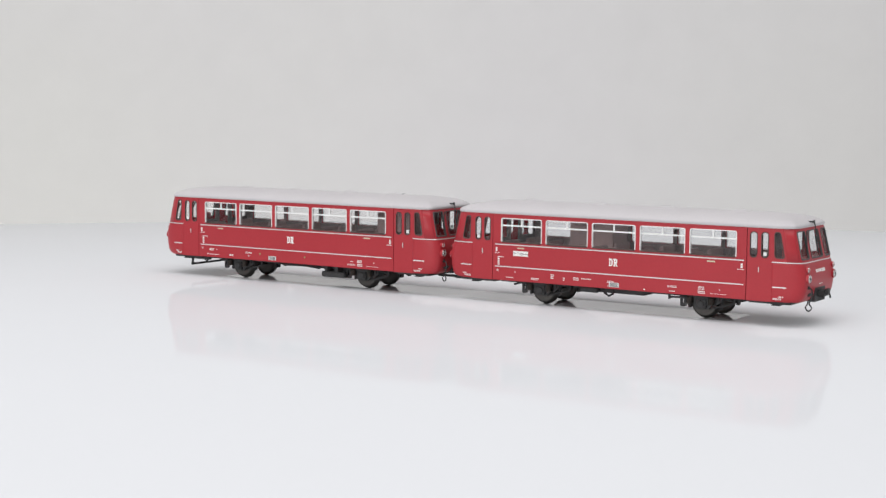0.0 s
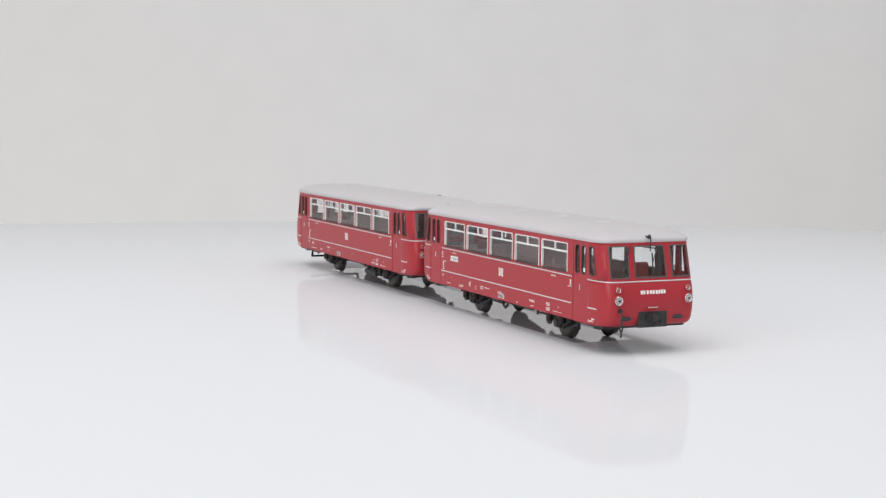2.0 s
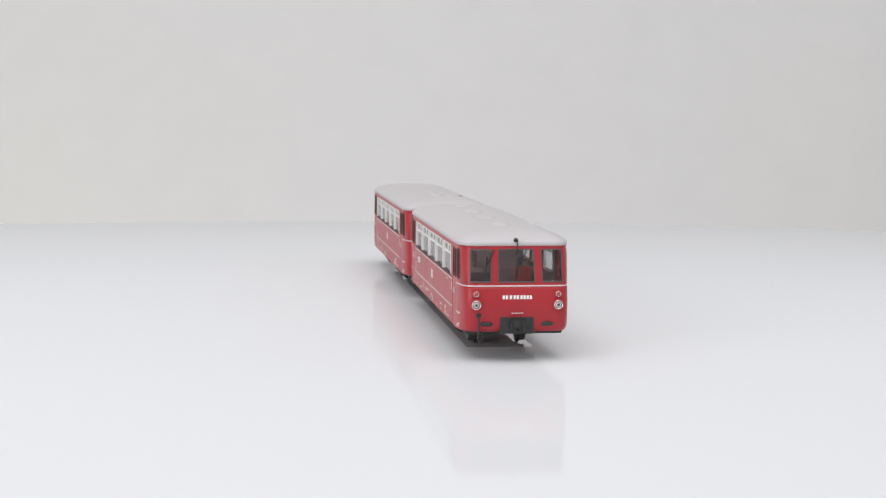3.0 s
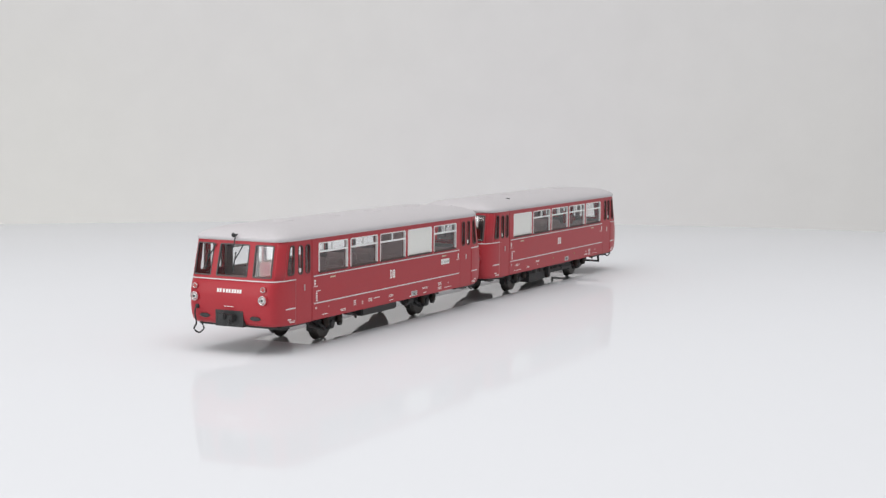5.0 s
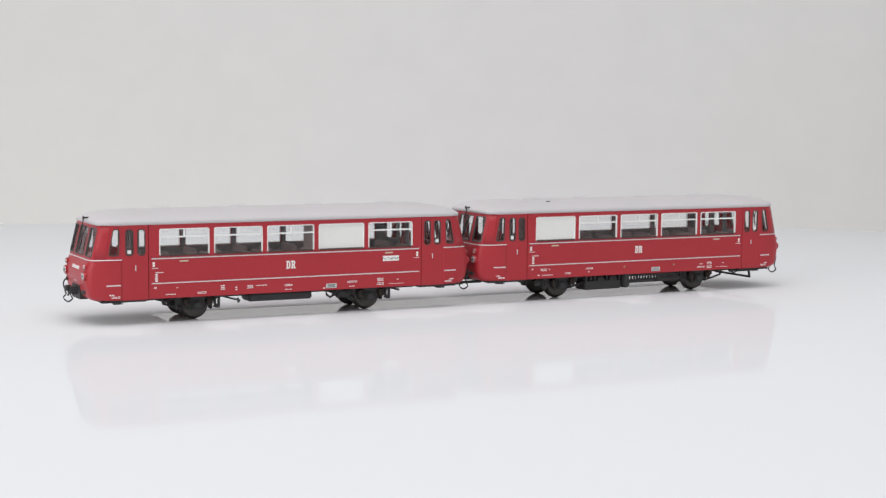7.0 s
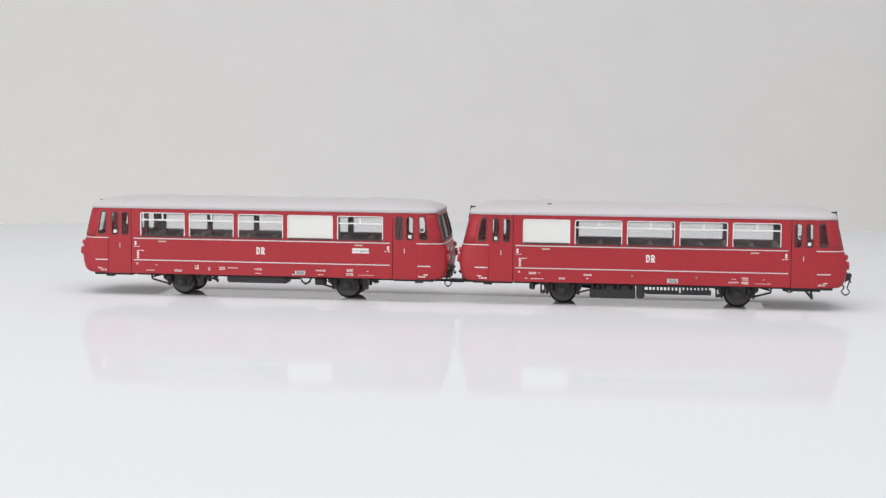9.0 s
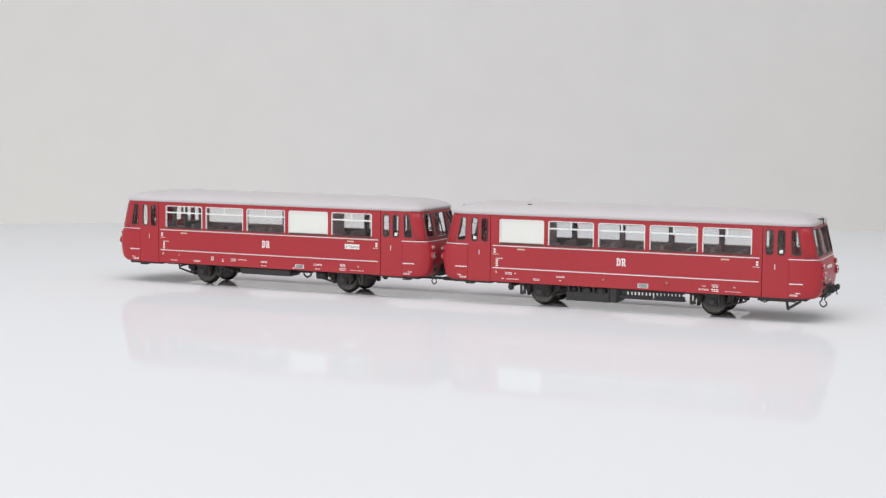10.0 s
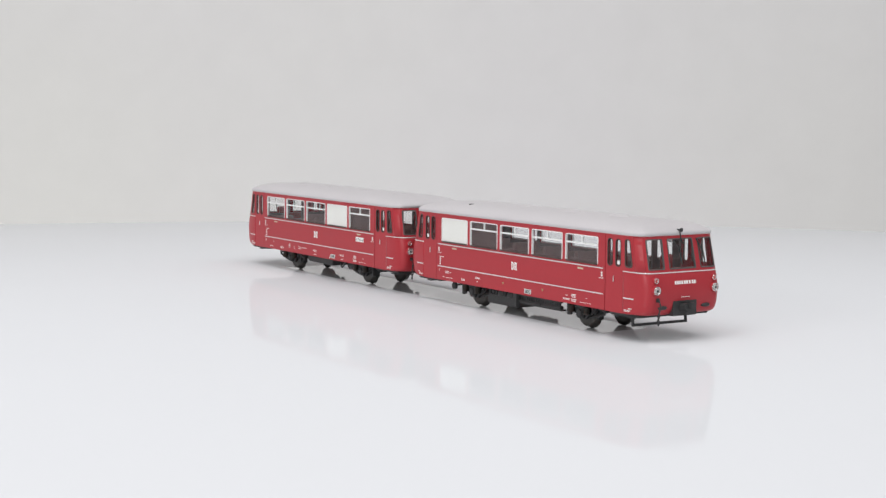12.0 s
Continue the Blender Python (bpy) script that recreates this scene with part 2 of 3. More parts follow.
def lamp(parent, name, e, y, z, r, lens, label):
    x = face_fn(1)(y, z, 0)[0]
    bm = lathe(bmesh.new(), [(-0.4, r * 1.1), (0.5, r * 1.08), (0.62, r * 1.0), (0.62, r * 0.9)], "x", 24)
    o = part(name, bm, RED, parent, label, False)
    ring = lathe(bmesh.new(), [(0.5, r * 0.95), (0.8, r * 0.92), (0.85, r * 0.82), (0.78, r * 0.70), (0.5, r * 0.66)], "x", 24)
    part("rim", ring, CHROME, o, "", True)
    o.matrix_basis = pose(e * x * MM, y * MM, z * MM, 0, 0, 0 if e > 0 else 180)
    bm = lathe(bmesh.new(), [(0.2, r * 0.68), (0.55, r * 0.66), (0.75, r * 0.45), (0.82, r * 0.05)], "x", 20)
    part("lens", bm, lens, o, "", True)
    if r > 1.2:
        bm = lathe(bmesh.new(), [(0.7, r * 0.3), (0.95, r * 0.26), (1.0, r * 0.04)], "x", 12)
        part("bulb", bm, BLACK, o, "", True)


def bars(spec, fn, thick=0.06):
    """Small white printed bars: (u, v, width, height)."""
    bm = bmesh.new()
    for u, v, w, h in spec:
        c = [fn(u + a * w / 2, v + b * h / 2, q) for q in (-thick, 0.05) for a, b in ((-1, -1), (1, -1), (1, 1), (-1, 1))]
        vs = [bm.verts.new(p) for p in c]
        for q in ((0, 1, 2, 3), (7, 6, 5, 4), (0, 4, 5, 1), (1, 5, 6, 2), (2, 6, 7, 3), (3, 7, 4, 0)):
            bm.faces.new([vs[i] for i in q])
    bmesh.ops.recalc_face_normals(bm, faces=bm.faces)
    return bm


def small_print(x, z, w, h, rows):
    """A block of unreadable print as rows of short bars."""
    out, rh = [], h / rows
    for i in range(rows):
        zz = z + h / 2 - rh * (i + 0.5)
        left = -w / 2
        while left < w / 2 - 0.2:
            ln = min(random.uniform(0.45, 1.3), w / 2 - left)
            out.append((x + left + ln / 2, zz, ln, rh * 0.52))
            left += ln + 0.18
    return out


def window_frames(car, s, blind):
    """Five large side windows on the side s (-1 or 1)."""
    fn = flat_fn(s)
    first = None
    for i in range(5):
        xc = (i - 2) * PITCH
        x0, x1 = -WIN_W / 2, WIN_W / 2
        if first is None:
            ring = panel(rr(x0, WIN_Z0, x1, WIN_Z1, 0.8), [rr(x0 + 0.32, WIN_Z0 + 0.32, x1 - 0.32, WIN_Z1 - 0.32, 0.5)], lambda x, z, d: fn(x, z, d - 0.22), 0.85)
            frame_ob = part("side_window", ring, FRAME_PAINT, car, "silver-framed side window with an upper sliding light")
            frame_ob.matrix_basis = pose(xc * MM, 0, 0)
            first = frame_ob
        else:
            frame_ob = again(first, car, xc)
        y_in = s * (HW - 0.55)
        # rubber lower seal shows as a dark line
        bm = boxed(x0 + 0.35, min(s * (HW - 0.5), s * (HW + 0.28)), WIN_Z0 - 0.1, x1 - 0.35, max(s * (HW - 0.5), s * (HW + 0.28)), WIN_Z0 + 0.45)
        part("lower_seal", bm, SEAL, frame_ob)
        if i in blind:
            bm = panel(rr(x0 + 0.3, WIN_Z0 + 0.3, x1 - 0.3, WIN_Z1 - 0.3, 0.8), [], lambda x, z, d: fn(x, z, d + 0.25), 0.3)
            part("frosted_pane", bm, FROST, frame_ob, "opaque white lavatory pane")
            continue
        bm = panel(rr(x0 + 0.3, WIN_Z0 + 0.3, x1 - 0.3, WIN_Z1 - 0.3, 0.8), [], lambda x, z, d: fn(x, z, d + 0.3), 0.35)
        pane = part("pane", bm, GLASS, frame_ob)
        pane.visible_shadow = False
        bm = bmesh.new()
        box(bm, x0 + 0.35, min(y_in, y_in + s * 0.62), 29.95, x1 - 0.35, max(y_in, y_in + s * 0.62), 30.5)
        part("transom", bm, FRAME_PAINT, frame_ob)
        bm = boxed(-0.28, min(y_in, y_in + s * 0.5), 30.5, 0.28, max(y_in, y_in + s * 0.5), WIN_Z1 - 0.3)
        part("mullion", bm, FRAME_PAINT, frame_ob)


def build_side(car, s, motor):
    fn = flat_fn(s)
    holes = [rr((i - 2) * PITCH - WIN_W / 2 + 0.2, WIN_Z0 + 0.2, (i - 2) * PITCH + WIN_W / 2 - 0.2, WIN_Z1 - 0.2, 0.75) for i in range(5)]
    part("side_wall", panel([(-53.9, Z0), (53.9, Z0), (53.9, ZT), (-53.9, ZT)], holes, fn, 0.9), RED, car)
    holes = [rr((i - 2) * PITCH - WIN_W / 2 - 0.1, WIN_Z0 + 0.1, (i - 2) * PITCH + WIN_W / 2 + 0.1, WIN_Z1 + 0.1, 0.6) for i in range(5)]
    part("inner_lining", panel([(-53.7, 10.5), (53.7, 10.5), (53.7, ZT - 0.2), (-53.7, ZT - 0.2)], holes, flat_fn(s, HW - 0.93), 0.35), LINING, car, "grey-brown inner wall lining")
    blind = () if s < 0 else ((4,) if motor else (1,))
    window_frames(car, s, blind)
    for z, h, nm in ((ZB, 0.40, "belt_moulding"), (13.75, 0.38, "waist_moulding")):
        part(nm, boxed(-53.0, min(s * HW, s * (HW + 0.12)), z - h / 2, 53.0, max(s * HW, s * (HW + 0.12)), z + h / 2, bevel=0.04), SILVER, car)
    part("sill_ledge", boxed(-53.6, min(s * HW, s * (HW + 0.22)), 22.9, 53.6, max(s * HW, s * (HW + 0.22)), 23.15), RED, car)
    # the doors and the cab walls at both ends
    for e in (-1, 1):
        dfn = flat_fn(s, HW - 0.05)
        holes = [rr(e * c - 1.35, 24.0, e * c + 1.35, 33.2, 1.15) for c in (56.6, 60.9)]
        xa, xb = sorted((e * 54.15, e * 63.58))
        door = part("double_door", panel([(xa, Z0 - 0.1), (xb, Z0 - 0.1), (xb, ZT), (xa, ZT)], holes, dfn, 0.8), RED, car)
        for c in (56.6, 60.9):
            fr = part("door_window", panel(rr(e * c - 1.5, 23.85, e * c + 1.5, 33.35, 1.3), [rr(e * c - 1.2, 24.12, e * c + 1.2, 33.08, 1.0)], lambda x, z, d: dfn(x, z, d - 0.12), 0.6), SEAL, door)
            pane = part("door_pane", panel(rr(e * c - 1.3, 24.0, e * c + 1.3, 33.2, 1.1), [], lambda x, z, d: dfn(x, z, d + 0.3), 0.3), GLASS, door)
            pane.visible_shadow = False
        part("sticker", bars([(e * 60.9, 25.3, 1.3, 1.3)], lambda x, z, d: dfn(x, z, d + 0.28), 0.08), WHITE, door, "small white sticker on the door pane")
        hx = e * 58.75
        part("door_handle", boxed(hx - 0.16, min(s * HW, s * (HW + 0.35)), 18.6, hx + 0.16, max(s * HW, s * (HW + 0.35)), 20.6, bevel=0.1), SILVER, door, "bright door handle")
        cfn = cab_fn(e, s)
        # the side light of the cab narrows towards the top
        def tapered(loop):
            return [(64.65 + (x - 64.65) * (1 - 0.2 * (z - 24.0) / 9.5), z) for x, z in loop]
        hole = tapered(rr(64.9, 24.2, 68.5, 33.3, 1.0))
        part("cab_wall", panel([(63.6, ZB), (65.2, ZB), (67.0, ZB), (69.2, ZB), (69.2, ZT), (67.0, ZT), (65.2, ZT), (63.6, ZT)], [hole], cfn, 0.8), RED, car)
        wfr = part("cab_side_window", panel(tapered(rr(64.65, 23.95, 68.75, 33.55, 1.2)), [tapered(rr(65.05, 24.35, 68.35, 33.15, 0.85))], lambda x, z, d: cfn(x, z, d - 0.14), 0.7), SEAL, car)
        pane = part("pane", panel(tapered(rr(64.8, 24.1, 68.6, 33.4, 1.0)), [], lambda x, z, d: cfn(x, z, d + 0.3), 0.3), GLASS, wfr)
        pane.visible_shadow = False
        part("cab_print", bars(small_print(67.2, 10.2, 1.6, 0.7, 1) + small_print(65.9, 9.4, 3.0, 0.8, 2), cfn), WHITE, car)["kind"] = "stuff"
        part("cab_line", bars([(66.3, 13.6, 4.6, 0.42)], cfn, 0.1), SILVER, car)


def build_end(car, e, horn, outer):
    fn, ff = end_fn(e), face_fn(e)
    us = [math.pi * i / 56 for i in range(57)]
    dense = sorted(set(us + [math.pi / 2 + q for q in (-0.012, 0.012, -0.03, 0.03)]))
    part("nose", slab(dense, [8.3, 8.55, 8.9, 9.5, 10.3, 11.4, 12.8, 14.4, 16, 17.6, 19.2, 20.6, 21.7, ZB], fn, 0.8), RED, car, "", True)
    part("belt_trim", slab([u for u in dense], [ZB - 0.17, ZB + 0.17], lambda u, z, d: fn(u, z, d - 0.1), 0.28), SILVER, car, "", True)
    # corner posts
    a0, a1 = math.asin(5.6 / 11.0), phi_of_y(15.2)
    for sgn in (0, 1):
        span = [a0 + (a1 - a0) * i / 8 for i in range(9)]
        if sgn:
            span = [math.pi - a for a in span]
        part("corner_post", slab(span, [ZB, 27, 31, ZT], fn, 0.8), RED, car, "", True)
    # windscreen: a middle pane and two side panes
    edges = ((-15.2, -6.9), (-6.9, 6.9), (6.9, 15.2))
    for y0, y1 in edges:
        m0, m1 = (1.1, 1.1) if y0 == -6.9 else (0.65, 1.1) if y0 < 0 else (1.1, 0.65)
        hole = rr(y0 + m0, 23.7, y1 - m1, 33.7, 0.5)
        ys = [y0 + (y1 - y0) * i / 3 for i in range(4)]
        part("windscreen_wall", panel([(y, ZB) for y in ys] + [(y, ZT) for y in ys[::-1]], [hole], ff, 0.8), RED, car)
        fr = part("windscreen", panel(rr(y0 + m0 - 0.12, 23.58, y1 - m1 + 0.12, 33.82, 0.6), [rr(y0 + m0 + 0.24, 23.94, y1 - m1 - 0.24, 33.46, 0.35)], lambda y, z, d: ff(y, z, d - 0.14), 0.8), RUBBER, car, "windscreen pane in a grey rubber seal")
        pane = part("pane", panel(rr(y0 + m0 - 0.05, 23.65, y1 - m1 + 0.05, 33.75, 0.5), [], lambda y, z, d: ff(y, z, d + 0.3), 0.3), GLASS, fr)
        pane.visible_shadow = False
    for s in (-1, 1):
        lamp(car, "headlamp", e, s * 12.8, 16.9, 1.55, LENS, "round headlamp with a chrome ring")
        lamp(car, "marker_lamp", e, s * 12.8, 20.2, 0.95, TAIL, "small round marker lamp")
        x, y, z = ff(s * 9.5, 10.9, 0)
        bm = bmesh.new()
        bmesh.ops.create_uvsphere(bm, u_segments=16, v_segments=10, radius=1.0, matrix=Matrix.LocRotScale((x, y, z), None, (0.9, 2.0, 0.75)))
        part("buffer_pad", bm, BLACK, car, "", True)
    # coupler pocket
    x = ff(0, 10.6, 0)[0]
    bm = bmesh.new()
    xo, xi = x + e * 0.5, x - e * 2.5
    for a in ((-5.2, 7.9, -4.5, 13.2), (4.5, 7.9, 5.2, 13.2), (-4.5, 12.6, 4.5, 13.2), (-4.5, 7.9, 4.5, 8.5)):
        box(bm, min(xo, xi), a[0], a[1], max(xo, xi), a[2], a[3])
    box(bm, min(x - e * 1.0, x + e * 0.42), -4.6, 8.3, max(x - e * 1.0, x + e * 0.42), 4.6, 12.8)
    pocket = part("coupler_pocket", bm, BLACK, car, "black coupler pocket in the nose")
    hk = bmesh.new()
    tube(hk, [(x, 0, 10.6), (x + e * 1.4, 0, 10.6), (x + e * 2.1, 0, 9.9), (x + e * 1.6, 0, 9.2)], 0.5)
    lathe(hk, [(x + e * 0.1, 1.5), (x + e * 0.8, 1.5), (x + e * 0.9, 0.9)], "x", 14, (0, 0, 10.7))
    part("coupler_hook", hk, BLACK, pocket)
    if outer:
        hd = bmesh.new()
        box(hd, min(x - e, x + e * 3.0), -2.6, 9.7, max(x - e, x + e * 3.0), 2.6, 12.0, bevel=0.3)
        box(hd, min(x + e * 2.8, x + e * 4.2), -1.9, 10.5, max(x + e * 2.8, x + e * 4.2), 0.6, 12.6, bevel=0.3)
        tube(hd, [(x + e * 2.0, 1.6, 10.6), (x + e * 3.6, 1.8, 10.2), (x + e * 3.8, 1.8, 9.0)], 0.35)
        part("coupler_head", hd, BLACK, pocket, "black coupler head")
    # brake hose, hanging in a loop
    yh = -12.0 * e
    xs = ff(yh, 12, 0)[0]
    pts = [(xs - e * 0.3, yh, 13.6), (xs + e * 1.2, yh, 13.3), (xs + e * 1.7, yh, 11.5), (xs + e * 1.1, yh, 9.2), (xs + e * 0.8, yh * 1.02, 7.9), (xs + e * 1.7, yh * 1.03, 6.5),
           (xs + e * 0.2, yh * 0.96, 5.2), (xs - e * 1.2, yh * 0.89, 6.4), (xs - e * 0.5, yh * 0.88, 7.6), (xs - e * 0.3, yh * 0.9, 8.8)]
    smooth_pts = []
    for i in range(len(pts) - 1):
        p0, p1, p2, p3 = (Vector(pts[max(0, min(len(pts) - 1, i + q))]) for q in (-1, 0, 1, 2))
        for q in range(4):
            k = q / 4
            smooth_pts.append(0.5 * (2 * p1 + (p2 - p0) * k + (2 * p0 - 5 * p1 + 4 * p2 - p3) * k * k + (3 * p1 - p0 - 3 * p2 + p3) * k ** 3))
    smooth_pts.append(Vector(pts[-1]))
    part("brake_hose", tube(bmesh.new(), smooth_pts, 0.27), BLACK, car, "black brake hose hanging in a loop", True)
    part("brake_valve", boxed(min(xs - e * 0.3, xs + e * 0.7), yh - 0.7, 13.0, max(xs - e * 0.3, xs + e * 0.7), yh + 0.7, 14.4, bevel=0.2), BLACK, car)
    # fleet marks on the nose
    part("number_print", bars([(-4.2 + 0.97 * i, 19.2, 0.72, 1.15) for i in (0, 1, 2.3, 3.5, 4.5, 5.7, 6.7, 7.7, 8.7)], ff, 0.08), WHITE, car)
    part("nose_print", bars(small_print(0, 14.3, 3.6, 0.45, 1), ff, 0.08), WHITE, car)
    if horn:
        x = ff(0, ZT, 0)[0]
        bm = lathe(bmesh.new(), [(x - e * 1.2, 0.25), (x + e * 0.2, 0.3), (x + e * 1.0, 0.55), (x + e * 1.15, 0.75)], "x", 12, (0, -0.2, 36.6))
        tube(bm, [(x - e * 0.5, -0.2, 35.2), (x - e * 0.5, -0.2, 36.6)], 0.3)
        tube(bm, [(x + e * 0.9, 0.4, 36.7), (x + e * 1.2, 0.4, 35.4), (x + e * 1.5, 0.2, 33.6), (x + e * 1.9, -0.2, 32.0)], 0.2)
        part("horn", bm, BLACK, car, "small black horn above the windscreen", True)
    for yw, lean in ((-7.2, -2.6), (3.6, -3.0)):
        a = ff(yw, 33.6, -0.5)
        b = ff(yw + lean * 0.9, 28.6, -0.55)
        c = ff(yw + lean * 0.9 + 0.2, 31.4, -0.45)
        d = ff(yw + lean * 0.9 - 0.3, 25.2, -0.45)
        bm = tube(bmesh.new(), [a, b], 0.2, 6)
        wp = part("wiper_arm", bm, BLACK, car, "black windscreen wiper")
        part("wiper_blade", tube(bmesh.new(), [c, d], 0.24, 6), BLACK, wp)
    # frame beam below the skirt
    xa, xb = sorted((e * 54, e * 70.5))
    part("end_beam", boxed(xa, -15.2, 7.2, xb, 15.2, 8.25, bevel=0.3), BLACK, car)
    part("cab_floor", boxed(min(e * 54, e * 70), -14.5, 9.5, max(e * 54, e * 70), 14.5, 10.2), INNER, car)
    part("driver_desk", boxed(min(e * 67.5, e * 71), -12.5, 10.3, max(e * 67.5, e * 71), 12.5, 23.3, bevel=0.5), INNER, car)
    bm = bmesh.new()
    xs0 = e * 60.5
    box(bm, min(xs0, xs0 + e * 4), 4.4 * e - 2.6, 10.2, max(xs0, xs0 + e * 4), 4.4 * e + 2.6, 19.5, bevel=0.4)
    box(bm, min(xs0 - e * 0.6, xs0 + e * 0.8), 4.4 * e - 2.6, 19.0, max(xs0 - e * 0.6, xs0 + e * 0.8), 4.4 * e + 2.6, 27.2, bevel=0.5)
    part("driver_seat", bm, INNER, car, "red driver's seat in the cab")
    # partition behind the cab, open in the middle
    part("partition", panel([(-16.2, 10.2), (-3.2, 10.2), (-3.2, 33), (3.2, 33), (3.2, 10.2), (16.2, 10.2), (16.2, 34.9), (-16.2, 34.9)],
                            [rr(-15.3, 24.6, -5.4, 33.8, 0.8), rr(5.4, 24.6, 15.3, 33.8, 0.8)], lambda y, z, d: (e * (54.6 - d), y, z), 0.7), LINING, car)


def build_roof(car, motor):
    half = [(end_x(p), end_y(p)) for p in [math.pi / 2 * i / 28 for i in range(29)]]
    quarter = [(nose(x, y, ZT)[0] + 0.25 * math.sin(math.pi / 2 * i / 28), nose(x, y, ZT)[1] + 0.28) for i, (x, y) in enumerate(half)]
    quarter[-1] = (quarter[-1][0], 0.0)
    side = [(x, HW + 0.28) for x in (0.0, 18.0, 36.0, 52.0)]
    q1 = side + quarter
    loop = q1 + [(x, -y) for x, y in q1[::-1][1:]] + [(-x, -y) for x, y in q1[1:]] + [(-x, y) for x, y in q1[::-1][1:-1]]
    steps = [0, 0.0, 0.008, 0.03, 0.06, 0.1, 0.15, 0.22, 0.32, 0.45, 0.6, 0.8, 0.97]
    bm = bmesh.new()
    rings = []
    for n_, s in enumerate(steps):
        f = (1 - (1 - s) ** 3.6) ** 0.72
        zz = 34.75 if n_ == 0 else 35.7 + 3.5 * f
        ring = []
        for x, y in loop:
            sx = 1 if x >= 0 else -1
            xx = x if abs(x) < 53 else sx * (53 + (abs(x) - 53) * (1 - s))
            drop = 0.35 * max(0.0, (abs(xx) - 48) / 20) ** 2
            ring.append(bm.verts.new((xx, y * (1 - s), zz - drop * f)))
        rings.append(ring)
    n = len(loop)
    for r0, r1 in zip(rings, rings[1:]):
        for j in range(n):
            bm.faces.new((r0[j], r0[(j + 1) % n], r1[(j + 1) % n], r1[j]))
    bm.faces.new(rings[0][::-1])
    bm.faces.new(rings[-1])
    bmesh.ops.remove_doubles(bm, verts=bm.verts, dist=0.0005)
    bmesh.ops.recalc_face_normals(bm, faces=bm.faces)
    roof = part("roof", bm, ROOF, car, "light grey domed roof", True)
    for x in (-40, -12, 18, 42) if motor else (-46, -16, 14, 44):
        bm = bmesh.new()
        bmesh.ops.create_uvsphere(bm, u_segments=24, v_segments=12, radius=1.0, matrix=Matrix.LocRotScale((x, 0, 38.9), None, (4.7, 3.2, 1.05)))
        part("roof_vent", bm, ROOF, roof, "", True)
    if motor:
        bm = lathe(bmesh.new(), [(37.4, 0.9), (39.0, 0.9), (39.05, 0.7), (38.9, 0.6)], "z", 14, (40.2, 10.0, 0))
        part("exhaust_stub", bm, BLACK, roof, "small dark exhaust pipe", True)


def build_interior(car):
    part("floor_pan", boxed(-54, -15.9, 9.6, 54, 15.9, 10.4), INNER, car)
    bm = bmesh.new()
    box(bm, -4.0, -6.2, 10.4, 4.0, 6.2, 16.0, bevel=0.4)
    box(bm, -0.9, -6.2, 15.6, 0.9, 6.2, 23.7, bevel=0.5)
    first = None
    for i in range(6):
        x = (i - 2.5) * PITCH
        for s in (-1, 1):
            if first is None:
                first = part("bench_seat", bm, SEAT, car, "brown back-to-back bench seat")
                first.matrix_basis = pose(x * 0.985 * MM, s * 9.6 * MM, 0)
            else:
                again(first, car, x * 0.985, s * 9.6)
    for i in range(5):
        x = (i - 2) * PITCH
        for s in (-1, 1):
            again(first, car, x, s * 9.6, -0.9)


def build_lavatory(car, x):
    """The closed compartment behind the white pane."""
    bm = bmesh.new()
    x0, x1 = x - 9.6, x + 9.6
    box(bm, x0, 3.2, 10.4, x1, 3.9, 35.2)
    for xa in (x0, x1 - 0.7):
        box(bm, xa, 3.9, 10.4, xa + 0.7, 16.2, 35.2)
    part("lavatory", bm, SEAT, car, "brown walls of the closed lavatory compartment")


